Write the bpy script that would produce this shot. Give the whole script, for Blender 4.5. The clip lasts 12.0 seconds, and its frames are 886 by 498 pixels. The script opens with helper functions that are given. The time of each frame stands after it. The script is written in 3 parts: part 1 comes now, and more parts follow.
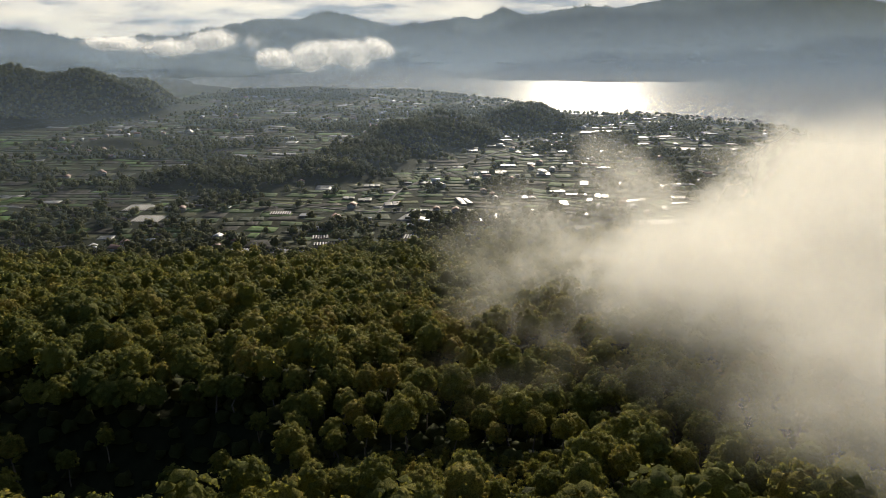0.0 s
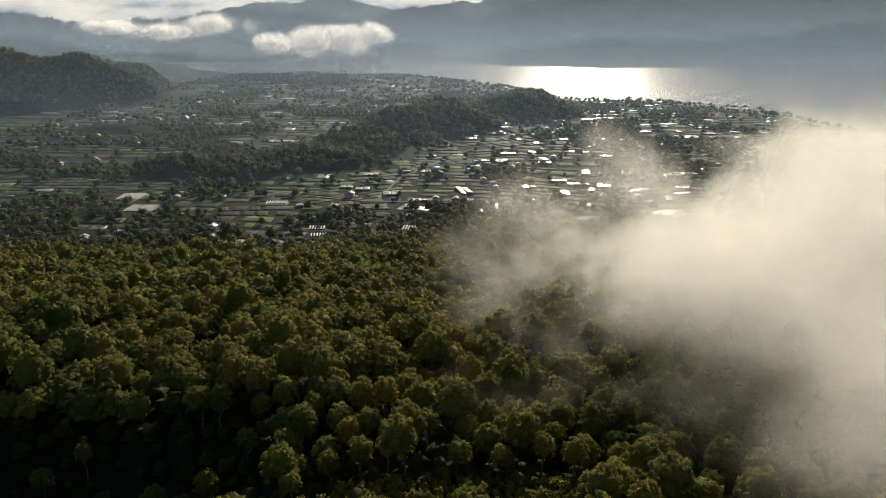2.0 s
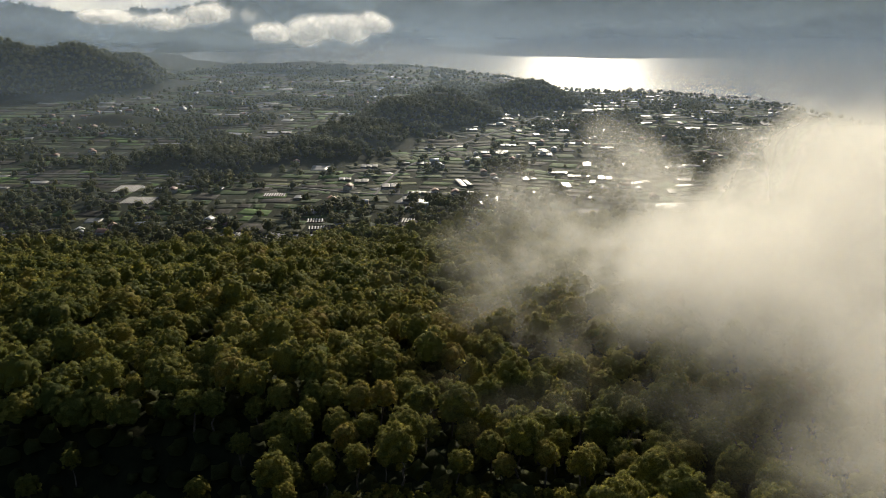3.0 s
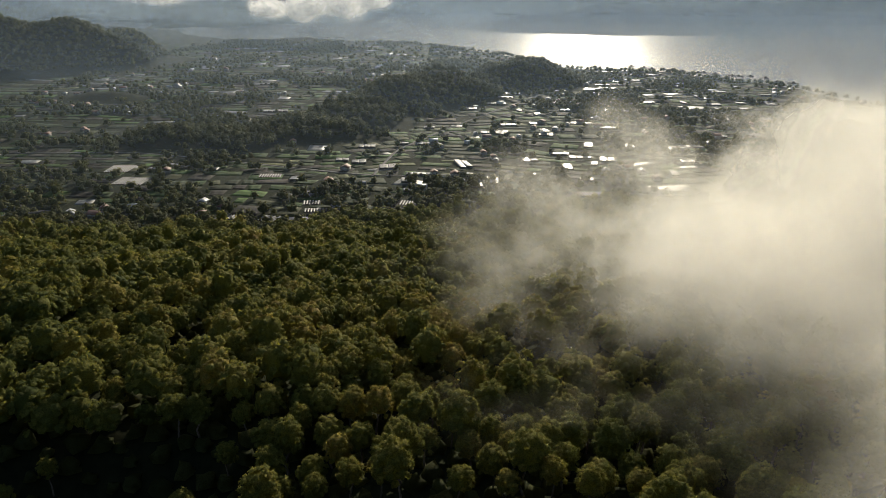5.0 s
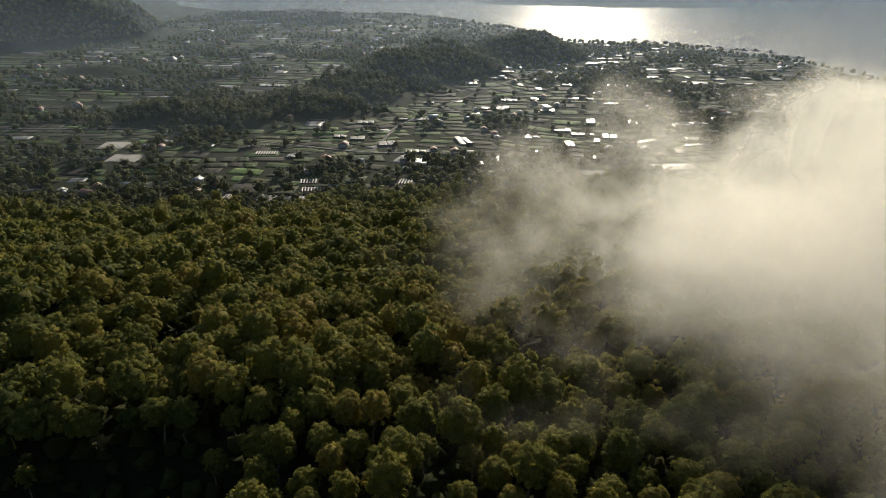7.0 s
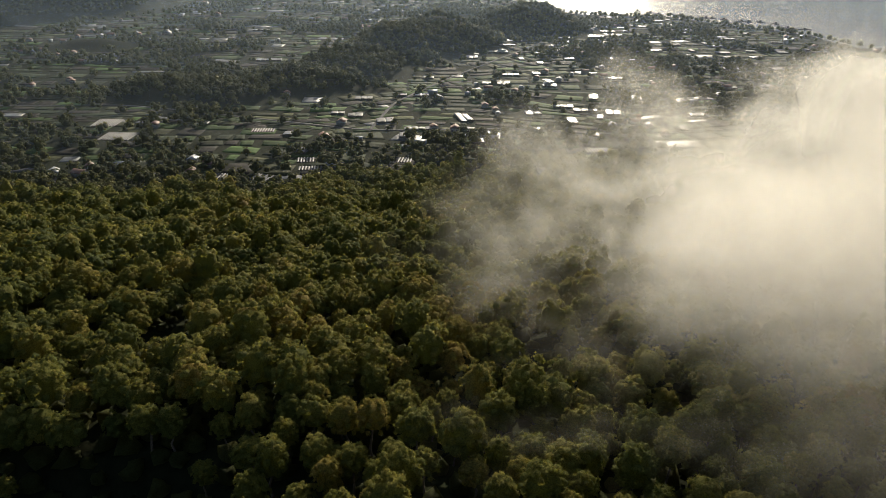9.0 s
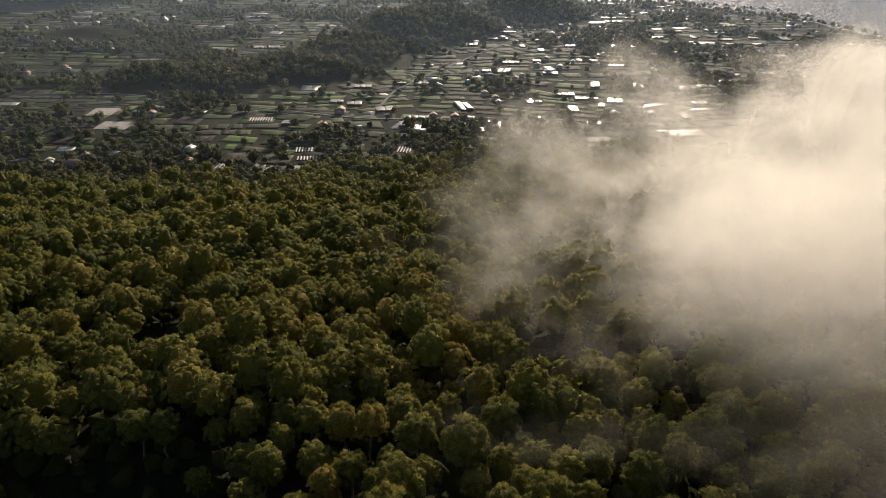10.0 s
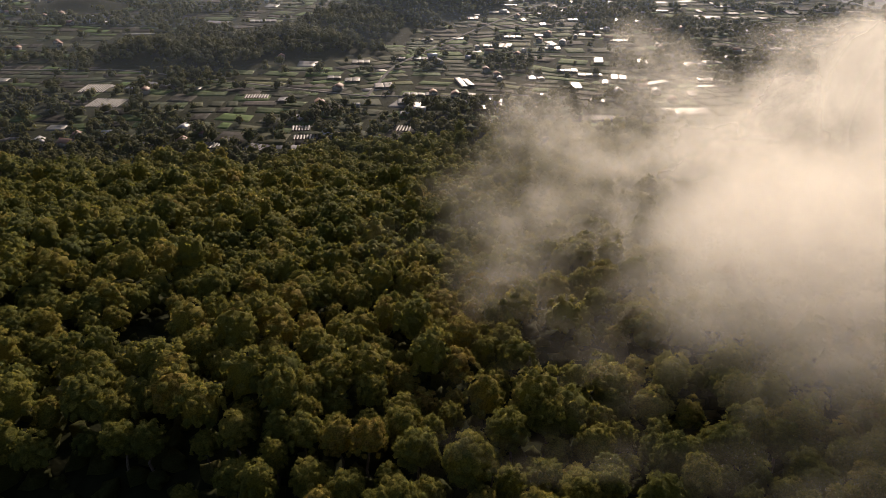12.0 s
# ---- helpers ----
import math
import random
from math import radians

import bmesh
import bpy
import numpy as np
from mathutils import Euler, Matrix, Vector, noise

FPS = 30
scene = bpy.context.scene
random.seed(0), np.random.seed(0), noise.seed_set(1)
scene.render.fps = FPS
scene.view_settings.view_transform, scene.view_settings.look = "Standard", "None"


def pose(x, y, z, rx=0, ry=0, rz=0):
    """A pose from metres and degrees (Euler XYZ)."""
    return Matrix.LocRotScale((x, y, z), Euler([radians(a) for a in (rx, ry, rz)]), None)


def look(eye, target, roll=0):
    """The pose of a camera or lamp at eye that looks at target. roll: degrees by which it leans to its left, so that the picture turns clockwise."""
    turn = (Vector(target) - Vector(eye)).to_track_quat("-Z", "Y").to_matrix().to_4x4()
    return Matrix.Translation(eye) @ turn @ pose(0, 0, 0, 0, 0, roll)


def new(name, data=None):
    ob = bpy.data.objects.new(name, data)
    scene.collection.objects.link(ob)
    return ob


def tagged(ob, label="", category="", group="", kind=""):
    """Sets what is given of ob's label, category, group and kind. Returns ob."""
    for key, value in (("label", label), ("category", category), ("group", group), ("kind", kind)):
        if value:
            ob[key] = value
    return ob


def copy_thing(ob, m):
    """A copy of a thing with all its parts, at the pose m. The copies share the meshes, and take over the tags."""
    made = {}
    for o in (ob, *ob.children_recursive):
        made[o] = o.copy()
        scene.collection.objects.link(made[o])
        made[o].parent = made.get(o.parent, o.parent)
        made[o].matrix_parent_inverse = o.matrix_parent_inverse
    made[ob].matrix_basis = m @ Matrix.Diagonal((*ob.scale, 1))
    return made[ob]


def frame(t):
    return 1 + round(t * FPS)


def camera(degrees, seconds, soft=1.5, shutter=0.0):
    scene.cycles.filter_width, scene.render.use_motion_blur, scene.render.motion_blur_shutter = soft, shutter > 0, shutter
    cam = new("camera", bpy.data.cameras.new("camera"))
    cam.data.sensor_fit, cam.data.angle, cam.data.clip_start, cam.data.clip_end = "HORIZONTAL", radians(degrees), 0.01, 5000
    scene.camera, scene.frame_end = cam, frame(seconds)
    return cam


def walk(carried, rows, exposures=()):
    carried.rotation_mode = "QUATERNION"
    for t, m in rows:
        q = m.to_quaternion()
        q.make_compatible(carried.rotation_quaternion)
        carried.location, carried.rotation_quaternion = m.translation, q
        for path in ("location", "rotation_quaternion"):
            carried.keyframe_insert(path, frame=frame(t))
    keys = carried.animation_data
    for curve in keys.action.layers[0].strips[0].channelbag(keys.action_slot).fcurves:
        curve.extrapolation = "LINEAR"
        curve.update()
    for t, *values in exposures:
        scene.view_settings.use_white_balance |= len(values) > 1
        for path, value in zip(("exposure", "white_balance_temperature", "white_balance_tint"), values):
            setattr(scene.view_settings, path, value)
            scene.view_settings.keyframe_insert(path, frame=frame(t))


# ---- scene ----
# ------------------------------------------------------------------ camera
cam = camera(62.7, 12.0, soft=0.85)
ROWS = [  # seconds, x, y, z, yaw, pitch, roll
    (0.0, 1.109, -2.542, 173.173, -0.014, -17.061, 0.038),
    (0.5, 0.925, 0.770, 173.333, -0.045, -17.253, 0.138),
    (1.0, 0.770, 4.039, 173.500, -0.069, -17.508, 0.182),
    (1.5, 0.642, 7.262, 173.693, -0.091, -17.843, 0.200),
    (2.0, 0.536, 10.505, 173.833, -0.115, -18.195, 0.211),
    (2.5, 0.448, 13.777, 173.832, -0.142, -18.554, 0.229),
    (3.0, 0.376, 16.994, 173.695, -0.172, -18.913, 0.258),
    (5.0, 0.179, 28.581, 174.067, -0.296, -20.661, 0.471),
    (5.5, 0.139, 31.291, 174.240, -0.321, -21.165, 0.526),
    (6.0, 0.098, 33.893, 174.516, -0.342, -21.695, 0.570),
    (6.5, 0.054, 36.576, 174.739, -0.358, -22.206, 0.600),
    (7.0, 0.005, 39.220, 175.041, -0.371, -22.730, 0.613),
    (9.0, -0.274, 49.669, 176.015, -0.405, -24.835, 0.524),
    (9.5, -0.371, 52.681, 175.929, -0.418, -25.324, 0.488),
    (10.0, -0.480, 55.244, 176.033, -0.435, -25.830, 0.459),
    (10.5, -0.603, 58.000, 176.018, -0.457, -26.311, 0.445),
    (11.0, -0.740, 60.610, 176.101, -0.481, -26.805, 0.454),
    (11.5, -0.890, 63.351, 176.141, -0.504, -27.314, 0.491),
    (12.0, -1.055, 66.154, 176.140, -0.520, -27.840, 0.558),
]


def drone(x, y, z, yaw, pitch, roll):
    a, b = radians(yaw), radians(pitch)
    ahead = Vector((-math.sin(a) * math.cos(b), math.cos(a) * math.cos(b), math.sin(b)))
    eye = Vector((x, y, z))
    return look(eye, eye + ahead, roll)


EXPOSURES = [(0.0, 0.1, 6550, 11), (5.0, 0.05, 6550, 9), (8.8, 0.12, 6600, 10), (9.5, 0.15, 6750, 15), (10.5, 0.18, 6950, 21), (12.0, 0.08, 7100, 24)]
walk(cam, [(r[0], drone(*r[1:])) for r in ROWS], EXPOSURES)

# ------------------------------------------------------------------ sky and sun
SUN_AZ, SUN_EL = 10.8, 20.0  # degrees to the right of +y, degrees up
world = bpy.data.worlds.new("sky")
scene.world = world
world.use_nodes = True
wn = world.node_tree
sky = wn.nodes.new("ShaderNodeTexSky")
sky.sky_type, sky.sun_disc = "NISHITA", False
sky.sun_elevation, sky.sun_rotation = radians(SUN_EL), radians(SUN_AZ)
sky.air_density, sky.dust_density = 1.0, 2.5
wn.links.new(sky.outputs[0], wn.nodes["Background"].inputs[0])
wn.nodes["Background"].inputs[1].default_value = 0.11

sun = new("sun", bpy.data.lights.new("sun", "SUN"))
sun.data.energy, sun.data.angle, sun.data.color = 4.8, radians(0.6), (1.0, 0.905, 0.71)
toward = Vector((math.sin(radians(SUN_AZ)) * math.cos(radians(SUN_EL)), math.cos(radians(SUN_AZ)) * math.cos(radians(SUN_EL)), math.sin(radians(SUN_EL))))
sun.matrix_world = look(Vector((0, 0, 400)) + toward * 600, (0, 0, 400))
scene.cycles.transparent_max_bounces = 96


# ------------------------------------------------------------------ materials
def material(name):
    m = bpy.data.materials.new(name)
    m.use_nodes = True
    return m, m.node_tree, m.node_tree.nodes["Principled BSDF"]


def node(nt, kind, **given):
    n = nt.nodes.new(kind)
    for key, value in given.items():
        n.inputs[key.replace("_", " ")].default_value = value
    return n


def ramp(nt, source, stops):
    n = nt.nodes.new("ShaderNodeValToRGB")
    while len(n.color_ramp.elements) < len(stops):
        n.color_ramp.elements.new(0.5)
    for e, (at, colour) in zip(n.color_ramp.elements, stops):
        e.position, e.color = at, (*colour, 1)
    nt.links.new(source, n.inputs[0])
    return n.outputs[0]


def noise_of(nt, scale, detail=5.0, rough=0.55, coords=None):
    n = node(nt, "ShaderNodeTexNoise", Scale=scale, Detail=detail, Roughness=rough)
    if coords is None:
        coords = nt.nodes.new("ShaderNodeNewGeometry").outputs["Position"]
    nt.links.new(coords, n.inputs["Vector"])
    return n.outputs["Fac"]


def maths(nt, op, a, b=0.0, c=None):
    n = nt.nodes.new("ShaderNodeMath")
    n.operation = op
    for i, v in enumerate((a, b) if c is None else (a, b, c)):
        if isinstance(v, (int, float)):
            n.inputs[i].default_value = v
        else:
            nt.links.new(v, n.inputs[i])
    return n.outputs[0]


def mixed(nt, fac, a, b, blend="MIX"):
    n = nt.nodes.new("ShaderNodeMix")
    n.data_type, n.blend_type = "RGBA", blend
    for at, v in ((0, fac), (6, a), (7, b)):
        if isinstance(v, (int, float)):
            n.inputs[at].default_value = v
        elif isinstance(v, tuple):
            n.inputs[at].default_value = (*v, 1)
        else:
            nt.links.new(v, n.inputs[at])
    return n.outputs[2]


def bumped(nt, bsdf, height, strength, distance):
    b = node(nt, "ShaderNodeBump", Strength=strength, Distance=distance)
    nt.links.new(height, b.inputs["Height"])
    nt.links.new(b.outputs[0], bsdf.inputs["Normal"])


def leaf_material(name, stops, through_share=0.35):
    """Foliage: thin leaves that let part of the light through, each tree with its own tint."""
    m, nt, p = material(name)
    tint = nt.nodes.new("ShaderNodeAttribute")
    tint.attribute_name = "tint"
    own = nt.nodes.new("ShaderNodeObjectInfo").outputs["Random"]
    island = nt.nodes.new("ShaderNodeNewGeometry").outputs["Random Per Island"]
    far = noise_of(nt, 0.018, 3)
    f = maths(nt, "ADD", maths(nt, "MULTIPLY", tint.outputs["Fac"], 0.45), maths(nt, "MULTIPLY", own, 0.2))
    f = maths(nt, "ADD", f, maths(nt, "MULTIPLY_ADD", island, 0.42, -0.11))
    f = maths(nt, "ADD", f, maths(nt, "MULTIPLY_ADD", far, 1.2, -0.62))
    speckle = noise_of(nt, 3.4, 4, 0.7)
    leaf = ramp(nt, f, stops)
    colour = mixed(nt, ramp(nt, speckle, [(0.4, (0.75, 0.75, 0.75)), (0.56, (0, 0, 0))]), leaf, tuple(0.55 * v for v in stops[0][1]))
    nt.links.new(colour, p.inputs["Base Color"])
    p.inputs["Roughness"].default_value = 0.7
    p.inputs["Specular IOR Level"].default_value = 0.08
    leafy = noise_of(nt, 4.5, 4, 0.7)
    bumped(nt, p, leafy, 0.9, 0.5)
    t = nt.nodes.new("ShaderNodeBsdfTranslucent")
    nt.links.new(mixed(nt, 0.3, colour, (0.34, 0.3, 0.045)), t.inputs["Color"])
    mix = nt.nodes.new("ShaderNodeMixShader")
    mix.inputs[0].default_value = through_share
    nt.links.new(p.outputs[0], mix.inputs[1])
    nt.links.new(t.outputs[0], mix.inputs[2])
    nt.links.new(mix.outputs[0], nt.nodes["Material Output"].inputs["Surface"])
    return m


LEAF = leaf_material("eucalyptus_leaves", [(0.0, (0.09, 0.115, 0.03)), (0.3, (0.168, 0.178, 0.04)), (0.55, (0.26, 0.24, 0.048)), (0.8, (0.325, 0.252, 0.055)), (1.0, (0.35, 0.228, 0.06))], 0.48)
LEAF_DARK = leaf_material("valley_leaves", [(0.0, (0.05, 0.06, 0.02)), (0.5, (0.09, 0.098, 0.032)), (1.0, (0.145, 0.132, 0.045))], 0.38)


def bark_material():
    m, nt, p = material("bark")
    nt.links.new(ramp(nt, noise_of(nt, 3.0, 6), [(0.3, (0.06, 0.045, 0.03)), (0.7, (0.2, 0.16, 0.12))]), p.inputs["Base Color"])
    p.inputs["Roughness"].default_value = 0.9
    return m


BARK = bark_material()


def ground_material():
    """Soil and rough grass: dark litter under the woods, greener out on the plain."""
    m, nt, p = material("ground")
    grain = noise_of(nt, 0.35, 8, 0.65)
    patches = noise_of(nt, 0.02, 5)
    a = ramp(nt, grain, [(0.3, (0.010, 0.013, 0.006)), (0.7, (0.022, 0.024, 0.011))])
    b = ramp(nt, grain, [(0.3, (0.012, 0.017, 0.007)), (0.7, (0.026, 0.031, 0.014))])
    nt.links.new(mixed(nt, ramp(nt, patches, [(0.4, (0, 0, 0)), (0.6, (1, 1, 1))]), a, b), p.inputs["Base Color"])
    p.inputs["Roughness"].default_value = 0.95
    p.inputs["Specular IOR Level"].default_value = 0.05
    bumped(nt, p, grain, 0.7, 0.6)
    return m


GROUND = ground_material()


def water_material():
    m, nt, p = material("lake_water")
    p.inputs["Base Color"].default_value = (0.02, 0.035, 0.045, 1)
    p.inputs["Roughness"].default_value = 0.2
    p.inputs["IOR"].default_value = 1.33
    c = nt.nodes.new("ShaderNodeNewGeometry").outputs["Position"]
    bumped(nt, p, maths(nt, "ADD", noise_of(nt, 0.35, 3, 0.6, c), noise_of(nt, 0.05, 3, 0.5, c)), 0.65, 0.5)
    return m


WATER = water_material()


def crop_material(name, low, high, rough=0.85, row_scale=0.2):
    """Planted beds: rows along the plot's own length, uneven growth."""
    m, nt, p = material(name)
    obj = nt.nodes.new("ShaderNodeTexCoord").outputs["Object"]
    own = nt.nodes.new("ShaderNodeAttribute")
    own.attribute_name = "tint"
    rnd = own.outputs["Fac"]
    w = node(nt, "ShaderNodeTexWave", Scale=row_scale, Distortion=1.2, Detail=3.0)
    w.bands_direction = "Y"
    nt.links.new(obj, w.inputs["Vector"])
    growth = noise_of(nt, 0.12, 6)
    f = maths(nt, "ADD", maths(nt, "MULTIPLY", w.outputs["Fac"], 0.45), maths(nt, "MULTIPLY", growth, 0.55))
    c = ramp(nt, f, [(0.25, low), (0.75, high)])
    c = mixed(nt, 0.6, c, ramp(nt, rnd, [(0.0, tuple(v * 0.3 for v in high)), (0.8, tuple(v * 0.95 for v in high)), (1.0, tuple(v * 1.7 for v in high))]))
    nt.links.new(c, p.inputs["Base Color"])
    p.inputs["Roughness"].default_value = rough
    p.inputs["Specular IOR Level"].default_value = 0.1 if rough > 0.6 else 0.5
    bumped(nt, p, f, 0.6, 0.3)
    return m


CROPS = [crop_material("green_crop", (0.022, 0.043, 0.009), (0.04, 0.076, 0.014)),
         crop_material("pale_crop", (0.033, 0.038, 0.014), (0.06, 0.067, 0.023)),
         crop_material("tilled_soil", (0.015, 0.014, 0.011), (0.032, 0.028, 0.022)),
         crop_material("dark_crop", (0.012, 0.02, 0.007), (0.023, 0.035, 0.012)),
         crop_material("mulched_beds", (0.04, 0.043, 0.043), (0.08, 0.084, 0.084), 0.5)]


def plain_material(name, low, high, rough, scale=1.5, metal=0.0, bump=0.2):
    m, nt, p = material(name)
    n = noise_of(nt, scale, 6, 0.6)
    rnd = nt.nodes.new("ShaderNodeObjectInfo").outputs["Random"]
    c = ramp(nt, n, [(0.3, low), (0.7, high)])
    nt.links.new(mixed(nt, maths(nt, "MULTIPLY", rnd, 0.35), c, tuple(v * 0.6 for v in low)), p.inputs["Base Color"])
    p.inputs["Roughness"].default_value, p.inputs["Metallic"].default_value = rough, metal
    bumped(nt, p, n, bump, 0.1)
    return m


PLASTIC = plain_material("greenhouse_plastic", (0.1, 0.1, 0.098), (0.22, 0.22, 0.21), 0.33, 0.5, 0.0, 0.35)
plastic_nodes = PLASTIC.node_tree
sheen = maths(plastic_nodes, "MULTIPLY_ADD", plastic_nodes.nodes.new("ShaderNodeObjectInfo").outputs["Random"], 0.38, 0.26)
plastic_nodes.nodes["Principled BSDF"].inputs["Specular IOR Level"].default_value = 0.22
plastic_nodes.links.new(sheen, plastic_nodes.nodes["Principled BSDF"].inputs["Roughness"])
MULCH = plain_material("bed_plastic", (0.05, 0.05, 0.05), (0.11, 0.11, 0.11), 0.6, 0.8, 0.0, 0.3)
TIMBER = plain_material("grey_timber", (0.06, 0.05, 0.04), (0.16, 0.13, 0.1), 0.85, 4.0)
PLASTER = plain_material("plastered_wall", (0.2, 0.19, 0.17), (0.34, 0.32, 0.29), 0.8, 2.0)
TILE_ROOF = plain_material("clay_roof", (0.12, 0.055, 0.035), (0.24, 0.11, 0.07), 0.7, 2.5)
TIN_ROOF = plain_material("tin_roof", (0.2, 0.21, 0.22), (0.34, 0.35, 0.36), 0.5, 2.0, 0.3)
GLASS = plain_material("window_glass", (0.02, 0.025, 0.03), (0.03, 0.035, 0.04), 0.08, 1.0)
ASPHALT = plain_material("road_surface", (0.05, 0.048, 0.045), (0.09, 0.085, 0.08), 0.95, 1.0)


def vapour_material(name, colour, most, scale, contrast, forward=0.6, fine=0.0, full=1.0):
    """Cloud and mist: water droplets that scatter the sun's light forwards; denser where the attribute 'thick' is high."""
    m, nt, p = material(name)
    nt.nodes.remove(p)
    thick = nt.nodes.new("ShaderNodeAttribute")
    thick.attribute_name = "thick"
    pos = nt.nodes.new("ShaderNodeNewGeometry").outputs["Position"]
    n = noise_of(nt, scale, 4, 0.5, pos)
    d = maths(nt, "ADD", thick.outputs["Fac"], maths(nt, "MULTIPLY_ADD", n, contrast, -0.5 * contrast))
    if fine:
        d = maths(nt, "ADD", d, maths(nt, "MULTIPLY_ADD", noise_of(nt, scale * 3.3, 3, 0.55, pos), fine, -0.5 * fine))
    r = nt.nodes.new("ShaderNodeMapRange")
    r.interpolation_type = "SMOOTHSTEP"
    r.inputs["From Min"].default_value, r.inputs["From Max"].default_value = 0.0, full
    r.inputs["To Max"].default_value = most
    nt.links.new(d, r.inputs["Value"])
    edge = nt.nodes.new("ShaderNodeAttribute")
    edge.attribute_name = "fade"
    alpha = maths(nt, "MULTIPLY", r.outputs[0], edge.outputs["Fac"])
    clear = nt.nodes.new("ShaderNodeBsdfTransparent")
    t = node(nt, "ShaderNodeBsdfTranslucent", Color=(*colour, 1))
    df = node(nt, "ShaderNodeBsdfDiffuse", Color=(*colour, 1))
    if fine:
        b = node(nt, "ShaderNodeBump", Strength=1.0, Distance=0.35 / scale)
        nt.links.new(noise_of(nt, scale * 1.6, 3, 0.55, pos), b.inputs["Height"])
        nt.links.new(b.outputs[0], t.inputs["Normal"])
        nt.links.new(b.outputs[0], df.inputs["Normal"])
    both, out = nt.nodes.new("ShaderNodeMixShader"), nt.nodes.new("ShaderNodeMixShader")
    both.inputs[0].default_value = forward
    nt.links.new(df.outputs[0], both.inputs[1])
    nt.links.new(t.outputs[0], both.inputs[2])
    nt.links.new(alpha, out.inputs[0])
    nt.links.new(clear.outputs[0], out.inputs[1])
    nt.links.new(both.outputs[0], out.inputs[2])
    nt.links.new(out.outputs[0], nt.nodes["Material Output"].inputs["Surface"])
    return m


CLOUD = vapour_material("cloud", (0.71, 0.7, 0.655), 0.36, 0.022, 1.7, fine=0.75)
PUFF = vapour_material("valley_cloud", (0.98, 0.97, 0.95), 0.6, 0.013, 2.2, fine=0.6)
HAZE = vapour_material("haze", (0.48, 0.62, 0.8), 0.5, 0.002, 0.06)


def backdrop_material():
    """Distant sky: cream light with grey cloud bands lying on the ridge."""
    m, nt, p = material("far_sky")
    nt.nodes.remove(p)
    pos = nt.nodes.new("ShaderNodeNewGeometry").outputs["Position"]
    mp = node(nt, "ShaderNodeMapping")
    mp.inputs["Scale"].default_value = (0.0011, 0.0011, 0.0048)
    nt.links.new(pos, mp.inputs["Vector"])
    n = noise_of(nt, 1.6, 7, 0.58, mp.outputs[0])
    c = ramp(nt, n, [(0.38, (0.66, 0.61, 0.49)), (0.5, (0.5, 0.47, 0.41)), (0.6, (0.22, 0.245, 0.265))])
    e = node(nt, "ShaderNodeEmission", Strength=1.5)
    nt.links.new(c, e.inputs[0])
    nt.links.new(e.outputs[0], nt.nodes["Material Output"].inputs["Surface"])
    return m


FAR_SKY = backdrop_material()


# ------------------------------------------------------------------ mesh helpers
def mesh_of(name, verts, faces, mat, smooth=False, **attributes):
    """A mesh from arrays: verts (n, 3), faces (m, 3 or 4)."""
    verts, faces = np.asarray(verts, np.float32), np.asarray(faces, np.int32)
    me = bpy.data.meshes.new(name)
    me.vertices.add(len(verts))
    me.vertices.foreach_set("co", verts.ravel())
    k = faces.shape[1]
    me.loops.add(faces.size)
    me.loops.foreach_set("vertex_index", faces.ravel())
    me.polygons.add(len(faces))
    me.polygons.foreach_set("loop_start", np.arange(0, faces.size, k, dtype=np.int32))
    if smooth:
        me.polygons.foreach_set("use_smooth", np.ones(len(faces), bool))
    for key, values in attributes.items():
        me.attributes.new(key, "FLOAT", "POINT").data.foreach_set("value", np.asarray(values, np.float32))
    me.materials.append(mat)
    me.update(calc_edges=True)
    return me


def part(name, data, parent, label=""):
    ob = new(name, data)
    ob.parent = parent
    return tagged(ob, label) if label else ob


def grid_faces(nx, ny):
    i = np.arange(nx * ny).reshape(ny, nx)
    return np.stack([i[:-1, :-1], i[:-1, 1:], i[1:, 1:], i[1:, :-1]], -1).reshape(-1, 4)


def box_arrays(x0, x1, y0, y1, z0, z1):
    v = [(x, y, z) for z in (z0, z1) for y in (y0, y1) for x in (x0, x1)]
    f = [(0, 2, 3, 1), (4, 5, 7, 6), (0, 1, 5, 4), (2, 6, 7, 3), (0, 4, 6, 2), (1, 3, 7, 5)]
    return np.array(v, float), np.array(f)


def joined(pieces):
    vs, fs, n = [], [], 0
    for v, f in pieces:
        vs.append(v)
        fs.append(np.asarray(f) + n)
        n += len(v)
    return np.concatenate(vs), np.concatenate(fs)


rng = np.random.default_rng(7)


def lumps(x, y, size, seed):
    """Smooth value noise on arrays, about -1 to 1."""
    r = np.random.default_rng(seed).uniform(-1, 1, (64, 64))
    u, v = np.asarray(x) / size, np.asarray(y) / size
    iu, iv = np.floor(u).astype(int), np.floor(v).astype(int)
    fu, fv = u - iu, v - iv
    fu, fv = fu * fu * (3 - 2 * fu), fv * fv * (3 - 2 * fv)
    at = lambda a, b: r[a % 64, b % 64]  # noqa: E731
    return (at(iu, iv) * (1 - fu) + at(iu + 1, iv) * fu) * (1 - fv) + (at(iu, iv + 1) * (1 - fu) + at(iu + 1, iv + 1) * fu) * fv


